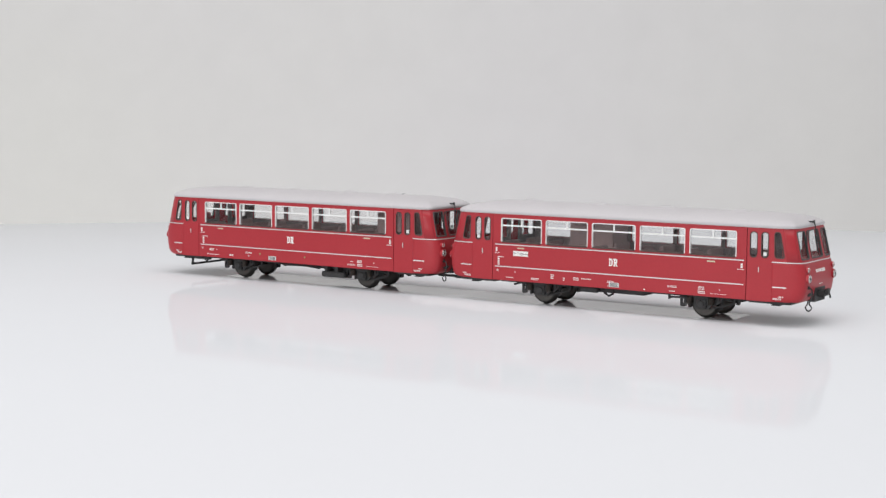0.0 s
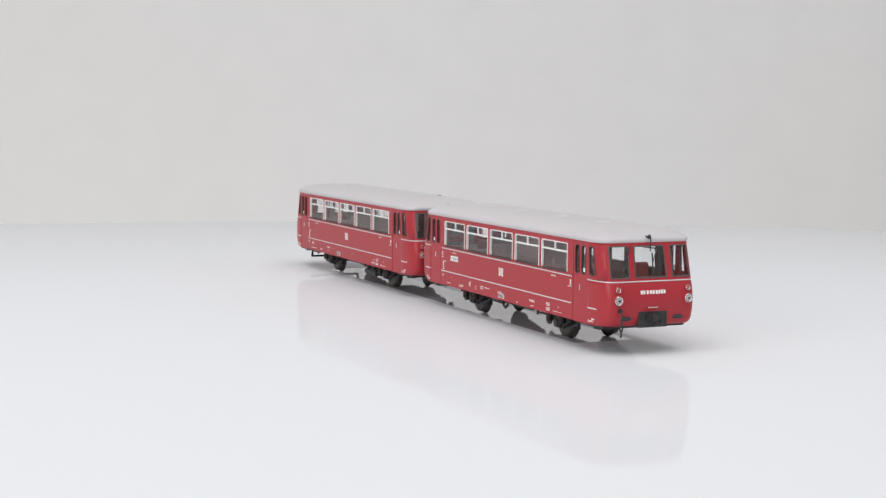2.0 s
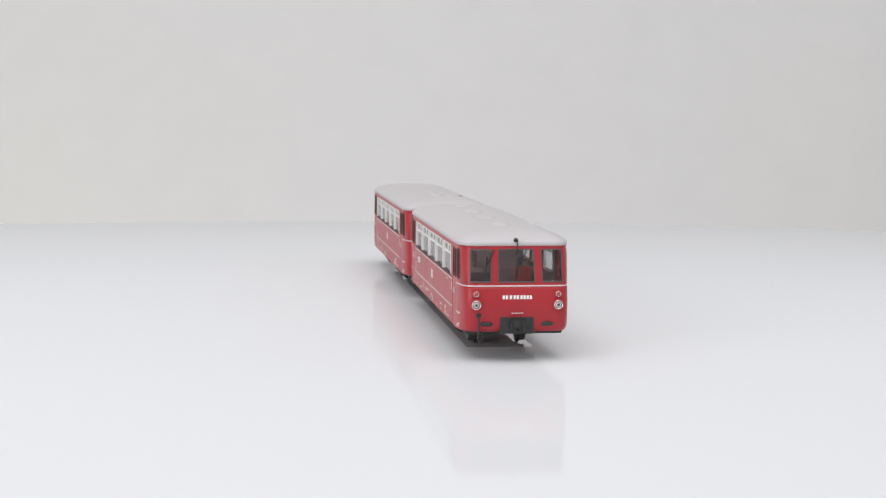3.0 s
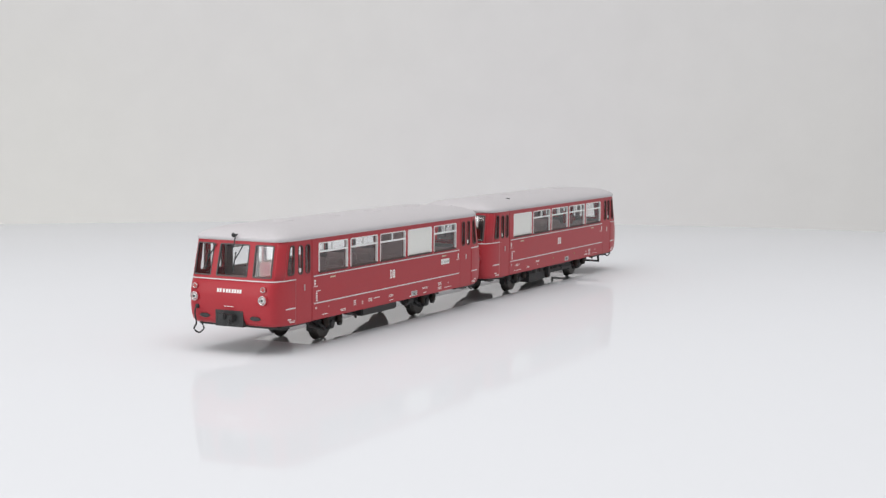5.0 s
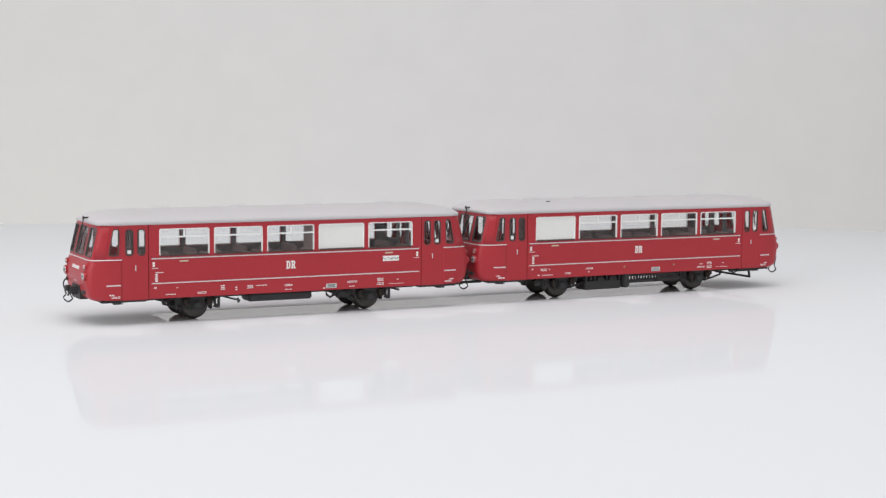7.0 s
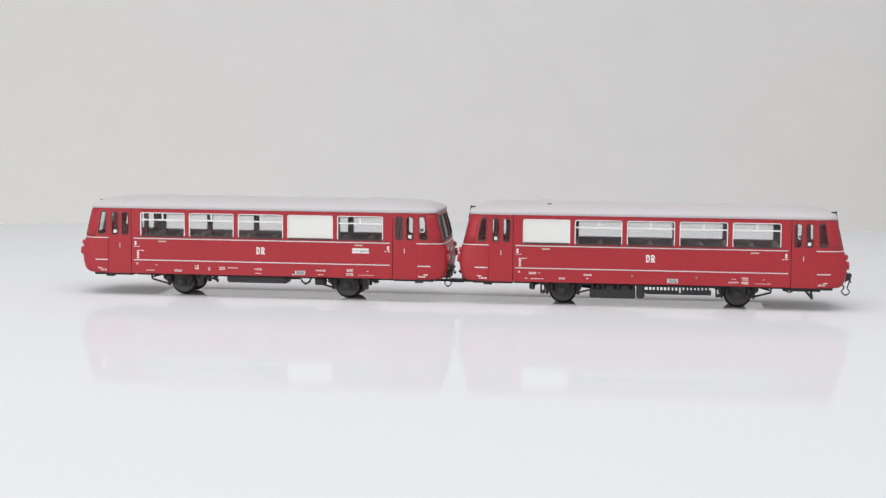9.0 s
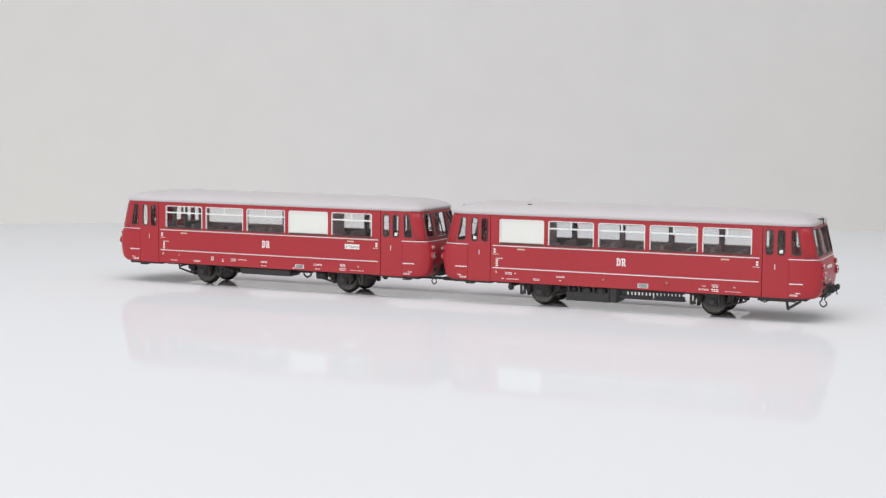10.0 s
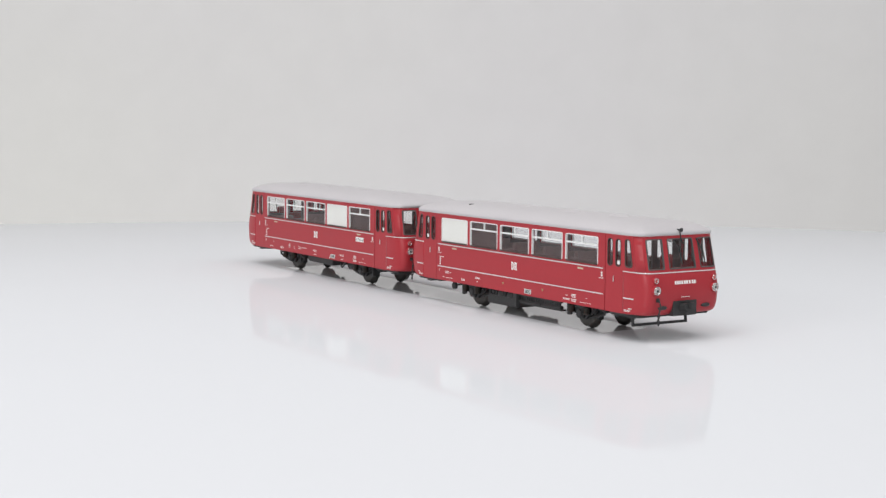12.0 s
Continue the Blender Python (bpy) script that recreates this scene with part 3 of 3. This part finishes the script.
def build_wheels(car, motor):
    prof_tyre = [(-1.35, 4.2), (-1.35, 5.65), (-0.75, 5.65), (-0.45, 5.05), (1.35, 4.9), (1.35, 4.2)]
    prof_disc = [(-1.2, 1.2), (-1.0, 4.25), (0.9, 4.25), (0.5, 3.2), (0.3, 2.0), (1.3, 1.5), (1.7, 1.3), (1.7, 0.1)]
    wheel = None
    for x in (-34.5, 34.5):
        ax = part("axle", lathe(bmesh.new(), [(-11, 0.9), (11, 0.9)], "y", 12, (x, 0, 4.65)), BROWN, car, "", True)
        for s in (-1, 1):
            if wheel is None:
                wheel = part("wheel", lathe(bmesh.new(), prof_disc, "y", 28), BROWN, car, "dark spoked-disc railway wheel", False)
                tyre = part("tyre", lathe(bmesh.new(), prof_tyre, "y", 40), STEEL, wheel, "burnished steel tyre", True)
                w = wheel
            else:
                w = again(wheel, car)
                t2 = new("tyre", tyre.data)
                t2.parent = w
                tagged(t2, "burnished steel tyre")
            w.matrix_basis = pose(x * MM, s * 8.2 * MM, 4.65 * MM, 0, 0, 0 if s > 0 else 180)
    # axle guards with springs, on both sides of every wheelset; k tells which way the brace runs
    made = {}
    for x in (-34.5, 34.5):
        for s in (-1, 1):
            k = -1 if s > 0 and not motor else 1
            if k not in made:
                plate = [(2.4, 2.7), (3.6, 4.1), (6.4, 5.6), (7.0, 3.6), (7.4, 3.1), (8.4, 3.1), (8.8, 3.6), (8.9, 8.4),
                         (-8.0, 8.4), (-7.8, 5.9), (-6.0, 4.6), (-3.6, 3.9), (-2.4, 2.7)]
                holes = [rr(7.35, 4.4, 8.15, 6.6, 0.3), rr(3.7, 6.1, 5.5, 7.5, 0.3), rr(-5.5, 6.1, -3.7, 7.5, 0.3)]
                bm = panel([(k * u, v) for u, v in plate], [[(k * u, v) for u, v in h] for h in holes], lambda u, v, d: (u, 1.6 - d, v), 1.1)
                box(bm, -2.0, 1.2, 3.0, 2.0, 2.7, 6.4, bevel=0.3)
                lathe(bm, [(2.5, 1.45), (3.1, 1.35), (3.3, 0.9), (3.3, 0.1)], "y", 16, (0, 0, 4.7))
                for q in (-1, 1):
                    box(bm, min(q * 2.1, q * 3.0), 1.5, 4.4, max(q * 2.1, q * 3.0), 2.2, 7.8, bevel=0.12)
                    tube(bm, [(q * 6.8, 2.0, 7.6), (q * 6.8, 2.0, 5.9)], 0.4, 6)
                tube(bm, [(k * 6.4, 1.2, 3.8), (k * 8.8, 1.2, 3.6)], 0.4, 6)
                tube(bm, [(-k * 4.6, 1.2, 3.4), (-k * 9.0, 1.2, 4.5), (-k * 12.6, 1.2, 5.5)], 0.42, 6)
                tube(bm, [(-k * 12.5, 1.2, 5.3), (-k * 13.0, 1.2, 7.9)], 0.38, 6)
                guard = part("axle_guard", bm, BLACK, car, "black axle guard with brake hangers")
                bm = bmesh.new()
                for leaf in range(4):
                    ln = 7.0 - 1.5 * leaf
                    box(bm, -ln, 0.9, 6.55 + 0.34 * (3 - leaf), ln, 2.6, 6.85 + 0.34 * (3 - leaf))
                leaf_spring = part("leaf_spring", bm, BLACK, guard)
                coil = []
                for i in range(73):
                    a = 2 * math.pi * i / 12
                    coil.append((1.05 * math.cos(a), 2.9 + 1.05 * math.sin(a), 4.7 + 0.45 * i / 12))
                coil_spring = part("coil_spring", tube(bmesh.new(), coil, 0.24, 5), COIL, guard, "dull brown coil spring", True)
                coil_spring.matrix_basis = pose(-4.3 * MM, 0, 0)
                again(coil_spring, guard, 4.3)
                made[k] = (guard, leaf_spring, coil_spring)
                g = guard
            else:
                guard, leaf_spring, coil_spring = made[k]
                g = again(guard, car)
                again(leaf_spring, g)
                for x_c in (-4.3, 4.3):
                    again(coil_spring, g, x_c)
            g.matrix_basis = pose(x * MM, s * 10.2 * MM, 0, 0, 0, 0 if s > 0 else 180)
    for x in (-34.5, 34.5):
        bm = bmesh.new()
        for sx in (-1, 1):
            for s in (-1, 1):
                box(bm, x + sx * 6.2 - 0.5, s * 8.2 - 1.2, 2.6, x + sx * 6.2 + 0.5, s * 8.2 + 1.2, 7.6, bevel=0.2)
        part("brake_shoes", bm, BLACK, car)


def build_underframe(car, motor):
    bm = bmesh.new()
    for y in (-10.5, 8.9):
        box(bm, -54, y, 6.9, 54, y + 1.6, 9.6, bevel=0.15)
    for x in (-46, -23, -8, 8, 23, 46):
        box(bm, x - 0.8, -9, 7.2, x + 0.8, 9, 9.6)
    part("underframe", bm, BLACK, car, "black underframe")
    if motor:
        eng = boxed(6, -6, 5.6, 23, 11.2, 8.0, bevel=0.4)
        box(eng, 5.6, 5.5, 2.0, 23.6, 12.9, 5.7, bevel=0.35)
        for x in (6.2, 12.4, 18.4, 22.6):
            box(eng, x - 0.5, 11.0, 3.8, x + 0.5, 12.6, 7.9, bevel=0.15)
        part("engine_block", eng, BLACK, car, "black engine block in its tray")
        for x in (9.3, 15.4):
            part("engine_cover", lathe(bmesh.new(), [(11.0, 2.1), (12.3, 2.1), (12.8, 1.6), (12.8, 0.1)], "y", 18, (x, 0, 5.9)), BLACK, car, "", True)
        for x, z in ((20.4, 6.6), (20.9, 5.0)):
            part("oil_filter", lathe(bmesh.new(), [(11.0, 0.8), (12.5, 0.8), (12.7, 0.6), (12.7, 0.05)], "y", 12, (x, 0, z)), BLACK, car, "", True)
        part("fuel_tank", boxed(2.0, 4.0, 2.3, 5.3, 14.2, 8.2, bevel=0.5), BLACK, car)
        bm = bmesh.new()
        tube(bm, [(2, 12.8, 5.0), (-11.5, 12.8, 5.0)], 0.65)
        tube(bm, [(-12.2, 12.8, 5.1), (-24, 12.8, 5.3)], 0.75)
        tube(bm, [(2, 12.8, 7.3), (-24, 12.8, 7.3)], 0.5)
        for i in range(17):
            x = 0.5 - 1.45 * i
            w = random.uniform(0.2, 0.42) if i < 10 else random.uniform(0.4, 0.55)
            box(bm, x - w, 12.4, 4.8, x + w, 13.2, 7.6)
        part("pipe_grille", bm, BLACK, car)
        part("pipe_tray", boxed(-24, 10.6, 4.0, 1.6, 13.2, 4.5, bevel=0.1), BLACK, car)
        part("gearbox", boxed(-21, -8, 6.6, -9, 8, 8.6, bevel=0.5), BLACK, car)
        part("battery_box", boxed(13.6, -14.0, 3.2, 26.2, -8.5, 5.6, bevel=0.4), BLACK, car)
        for x in (15.6, 21.0):
            part("box_hanger", boxed(x - 0.9, -13.2, 5.4, x + 0.9, -9.5, 8.2, bevel=0.2), BLACK, car)
        part("control_rod", tube(bmesh.new(), [(-12, -12.8, 7.6), (-6, -12.8, 7.0), (4, -12.8, 7.2), (12, -12.8, 6.6)], 0.5, 6), BLACK, car)
        part("small_valve", lathe(bmesh.new(), [(4.8, 0.2), (5.0, 1.0), (6.4, 1.3), (8.3, 0.5)], "z", 14, (46.5, 13.2, 0)), BLACK, car, "", True)
    else:
        part("battery_box", boxed(-10, 5.0, 4.9, 15, 13.6, 7.9, bevel=0.5), BLACK, car)
        part("heater_box", boxed(-14, -10, 5.6, 10, 4, 8.0, bevel=0.5), BLACK, car)
        bm = tube(bmesh.new(), [(-15.5, 13, 8.2), (-16.2, 13, 6.0), (-17.6, 13, 5.0), (-19.2, 13, 5.8), (-20.0, 13, 7.4), (-22, 13, 8.0)], 0.45)
        part("brake_pipe", bm, BLACK, car, "", True)
        bm = tube(bmesh.new(), [(-6.0, -13.6, 8.2), (-5.2, -13.6, 6.0), (-3.4, -13.6, 5.0), (-1.6, -13.6, 6.0), (-1.0, -13.6, 8.2)], 0.45)
        part("brake_pipe", bm, BLACK, car, "", True)
        bm = tube(bmesh.new(), [(27, 13.2, 8.1), (23, 13.2, 6.9), (18.5, 13.2, 5.6)], 0.4, 6)
        tube(bm, [(19.4, 13.2, 6.6), (19.0, 13.2, 4.9)], 0.45, 6)
        part("hand_valve", bm, BLACK, car)
        part("air_tank", lathe(bmesh.new(), [(-26, 0.4), (-25.6, 1.9), (-21.4, 1.9), (-21, 0.4)], "x", 16, (0, 10.5, 6.2)), BLACK, car, "", True)
        bm = tube(bmesh.new(), [(31.5, -13.4, 7.8), (29, -13.4, 6.8), (22, -13.4, 6.6)], 0.4)
        tube(bm, [(22, -13.4, 7.3), (22, -13.4, 5.8)], 0.5)
        part("hand_valve", bm, BLACK, car)
        part("brake_cylinder", lathe(bmesh.new(), [(-17, 0.4), (-16.6, 1.4), (-9.4, 1.4), (-9, 0.4)], "x", 16, (0, -11.5, 6.9)), BLACK, car, "", True)
    # steps under the doors
    for e in (-1, 1):
        for s in (-1, 1):
            bm = bmesh.new()
            ya, yb = sorted((s * 11.5, s * 14.2))
            box(bm, min(e * 62.6, e * 65.8), ya, 6.5, max(e * 62.6, e * 65.8), yb, 6.85)
            for x in (62.9, 65.5):
                box(bm, min(e * x, e * (x + 0.4)), ya + 0.6, 6.85, max(e * x, e * (x + 0.4)), yb - 0.6, 7.4)
            part("door_step", bm, BLACK, car)
            bm = tube(bmesh.new(), [(e * 42, s * 11, 7.6), (e * 47.5, s * 11, 6.2)], 0.45, 6)
            part("brake_rod", bm, BLACK, car)


def build_rail_guard(car, e):
    """Low black bar frame before the leading wheels."""
    bm = bmesh.new()
    xf, xb = e * 63.4, e * 51.6
    for y in (-11.8, 11.8):
        box(bm, min(xb, xf), y - 0.7, 6.3, max(xb, xf), y + 0.7, 7.5, bevel=0.15)
        tube(bm, [(xf - e * 1.0, y, 6.6), (xf - e * 0.5, y, 3.7)], 0.55, 6)
        tube(bm, [(xb + e * 1.0, y, 6.5), (xb + e * 2.6, y, 5.7), (xb + e * 4.0, y, 6.4)], 0.3, 6)
    box(bm, min(xf - e * 0.1, xf - e * 0.9), -12.2, 3.3, max(xf - e * 0.1, xf - e * 0.9), 12.2, 4.2, bevel=0.12)
    part("rail_guard", bm, BLACK, car, "black bar frame before the wheels")


def build_print(car, s, motor):
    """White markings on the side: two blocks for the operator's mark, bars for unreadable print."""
    fn = flat_fn(s)
    m = -s          # reading direction along x
    bm = bmesh.new()
    d_out = [(0, 0), (1.3, 0), (1.9, 0.6), (1.9, 2.3), (1.3, 2.9), (0, 2.9), (0, 2.5), (0.25, 2.5), (0.25, 0.4), (0, 0.4)]
    d_in = [(0.8, 0.5), (1.15, 0.5), (1.35, 0.75), (1.35, 2.15), (1.15, 2.4), (0.8, 2.4)]
    r_out = [(0, 0), (1.0, 0), (1.0, 0.4), (0.82, 0.4), (0.82, 1.15), (1.0, 1.15), (1.3, 0), (2.05, 0), (2.05, 0.4), (1.8, 0.4),
             (1.55, 1.3), (1.85, 1.6), (1.85, 2.5), (1.5, 2.9), (0, 2.9), (0, 2.5), (0.25, 2.5), (0.25, 0.4), (0, 0.4)]
    r_in = [(0.82, 1.6), (1.15, 1.6), (1.3, 1.75), (1.3, 2.25), (1.15, 2.4), (0.82, 2.4)]
    mid = -0.9 if motor and s < 0 else 0.0
    for off, outer, inner in ((-2.15, d_out, d_in), (0.1, r_out, r_in)):
        def placed(loop):
            return [(m * 0.86 * (u + off) + mid, 17.0 + v) for u, v in loop]
        piece = panel(placed(outer), [placed(inner)], lambda x, z, d: fn(x, z, d - 0.08), 0.1)
        me = bpy.data.meshes.new("tmp")
        piece.to_mesh(me)
        piece.free()
        bm.from_mesh(me)
        bpy.data.meshes.remove(me)
    part("operator_mark", bm, WHITE, car, "white two-block operator mark")
    p = []
    for sx in (-1, 1):
        p += [(sx * 52.2, 21.0, 0.8, 0.75), (sx * 52.2, 20.1, 0.8, 0.75)] + small_print(sx * 51.8, 19.2, 2.6, 0.4, 1)
    x0 = -m * 50.2
    p += small_print(x0, 17.6, 3.0, 0.5, 1) + [(x0 - m * 1.0, 16.9 - 0.75 * i, 0.9, 0.5) for i in range(4)]
    shared = [(-51.6, 12.2, 0.9, 0.8, 2), (43.9, 11.1, 0.7, 0.5, 1), (43.3, 9.5, 6.2, 0.3, 1),
              (36.6, 11.3, 2.5, 1.3, 3), (36.6, 9.7, 2.8, 1.2, 2), (-43.5, 11.9, 0.6, 0.5, 1)]
    if motor:
        shared += [(-46.2, 11.8, 2.8, 1.1, 2), (-44.6, 9.6, 5.4, 0.45, 1), (-48.6, 9.7, 0.9, 0.7, 1), (-34.5, 9.9, 2.5, 0.9, 2), (-24.5, 11.5, 3.6, 0.8, 2), (-24.5, 10.1, 0.8, 0.6, 1),
                   (32.4, 11.1, 1.5, 0.4, 1), (32.2, 9.8, 4.0, 0.7, 2)]
    else:
        shared += [(-46.0, 9.6, 3.6, 0.45, 1), (-34.4, 9.7, 3.4, 0.9, 2), (-26.5, 11.2, 1.5, 1.9, 3), (-21.3, 10.6, 0.7, 1.5, 2), (-16.0, 11.0, 2.4, 1.3, 3), (-11.6, 11.3, 4.4, 0.5, 1),
                   (-1.0, 10.9, 3.0, 0.9, 2), (-1.0, 9.3, 2.7, 0.45, 1), (13.4, 9.1, 0.9, 0.7, 1), (24.8, 11.0, 4.0, 0.8, 2), (24.8, 9.3, 2.2, 0.5, 1)]
    for x, z, w, h, r in shared:
        p += small_print(m * x, z, w, h, r)
    part("small_print", bars(p, fn), WHITE, car, "small white works lettering")["kind"] = "stuff"
    for xt in (-41.0, 40.2):
        za = 21.2
        part("class_tag", boxed(m * xt - 1.6, min(s * HW, s * (HW + 0.09)), za, m * xt + 1.6, max(s * HW, s * (HW + 0.09)), za + 0.5), TAG, car)
    pc = {(True, 1): -8.8, (False, 1): -16.3, (True, -1): -11.0, (False, -1): 0.5}[motor, s]
    xs = (pc - 2.1, pc + 2.1)
    pl = part("works_plate", boxed(xs[0], min(s * HW, s * (HW + 0.1)), 9.0, xs[1], max(s * HW, s * (HW + 0.1)), 10.7), CREAM, car, "pale works data plate")
    part("plate_print", bars([((xs[0] + xs[1]) / 2, 10.3, 3.4, 0.25), ((xs[0] + xs[1]) / 2, 9.85, 3.0, 0.25), ((xs[0] + xs[1]) / 2, 9.4, 3.4, 0.25)], flat_fn(s, HW + 0.1)), RUBBER, pl)
    if motor:
        for xf in (7.0, -18.0):
            bm = lathe(bmesh.new(), [(HW - 0.2, 0.42), (HW + 0.16, 0.42), (HW + 0.22, 0.3), (HW + 0.22, 0.02)], "y", 12, (s * xf, 0, 11.4))
            cap = part("filler_cap", bm, BRASS, car, "small brass filler cap")
            if s < 0:
                cap.matrix_basis = pose(0, 0, 0, 0, 0, 180)
    if not motor:
        xc = -41.0
        sg = part("luggage_sign", boxed(xc - 3.4, min(s * HW, s * (HW + 0.12)), 18.3, xc + 3.4, max(s * HW, s * (HW + 0.12)), 20.3), WHITE, car, "white sign reading Für Traglasten")
        cu = bpy.data.curves.new("sign_lettering", "FONT")
        cu.body, cu.size, cu.align_x, cu.align_y = "Für Traglasten", 0.00122, "CENTER", "CENTER"
        tx = new("sign_lettering", cu)
        dg = bpy.context.evaluated_depsgraph_get()
        me = bpy.data.meshes.new_from_object(tx.evaluated_get(dg))
        bpy.data.objects.remove(tx)
        me.materials.clear()
        me.materials.append(BLACK)
        t2 = new("sign_lettering", me)
        t2.parent = sg
        t2.matrix_basis = pose(xc * MM, s * (HW + 0.15) * MM, 19.3 * MM, 90, 0, 0 if s < 0 else 180)


def build_car(motor):
    car = new("railcar")
    o = -1 if motor else 1      # the outer end
    for s in (-1, 1):
        build_side(car, s, motor)
        build_print(car, s, motor)
    for e in (-1, 1):
        build_end(car, e, motor or e == o, e == o)
    build_roof(car, motor)
    build_interior(car)
    build_lavatory(car, (2 if motor else -1) * PITCH)
    build_wheels(car, motor)
    build_underframe(car, motor)
    if motor:
        build_rail_guard(car, o)
        bm = boxed(66, -1.6, 5.9, 92, 1.6, 6.7, bevel=0.2)
        box(bm, 75, -2.4, 5.7, 81, 2.4, 7.0, bevel=0.2)
        part("drawbar", bm, BLACK, car, "flat black drawbar between the cars")
    tagged(car, "red model motor railcar with light grey roof" if motor else "red model trailer railcar with light grey roof", "railcar", "coupled railcars")
    return car


motor_car = build_car(True)
trailer_car = build_car(False)

# ---- added glossy strip: stands in for the strong wheel reflections on the table ----
bm_ = bmesh.new()
box(bm_, -123, -11, -0.3, 123, 11, 0.0)
for v_ in bm_.verts:
    v_.co.z += 0.03
strip = tagged(link_mesh("wheel_mirror_strip", bm_, STRIP), "added glossy strip that mirrors the wheels of the coupled railcars", "display strip", kind="structure")


# ---- movement: the train turns with the table ----
def train_pose(t):
    k = t / 6.0 - 1.0
    turn = sum(c * k ** i for i, c in enumerate((-2.349, -1.88214, -0.04144, 0.26733, 0.04631, -0.23735, -0.02278, 0.06925)))
    x = sum(c * k ** i for i, c in enumerate((0.003266, 0.009683, 0.010824, -0.032469, -0.025954, 0.01649, 0.015669, 0.000696)))
    y = sum(c * k ** i for i, c in enumerate((0.624163, 0.006092, 0.030802, -0.003046, -0.0035, 0.001633, -0.00084, -0.004176)))
    return pose(x, y + EYE[1], 0, 0, 0, math.degrees(turn))


def motions():
    times = [0.5 * i for i in range(25)]
    lift = 0.00103
    walk(trailer_car, [(t, train_pose(t) @ pose(0.078, 0, lift)) for t in times])
    walk(motor_car, [(t, train_pose(t) @ pose(-0.078, -0.0014, lift, 0, 0, 0.29)) for t in times])
    walk(strip, [(t, train_pose(t)) for t in times])


motions()
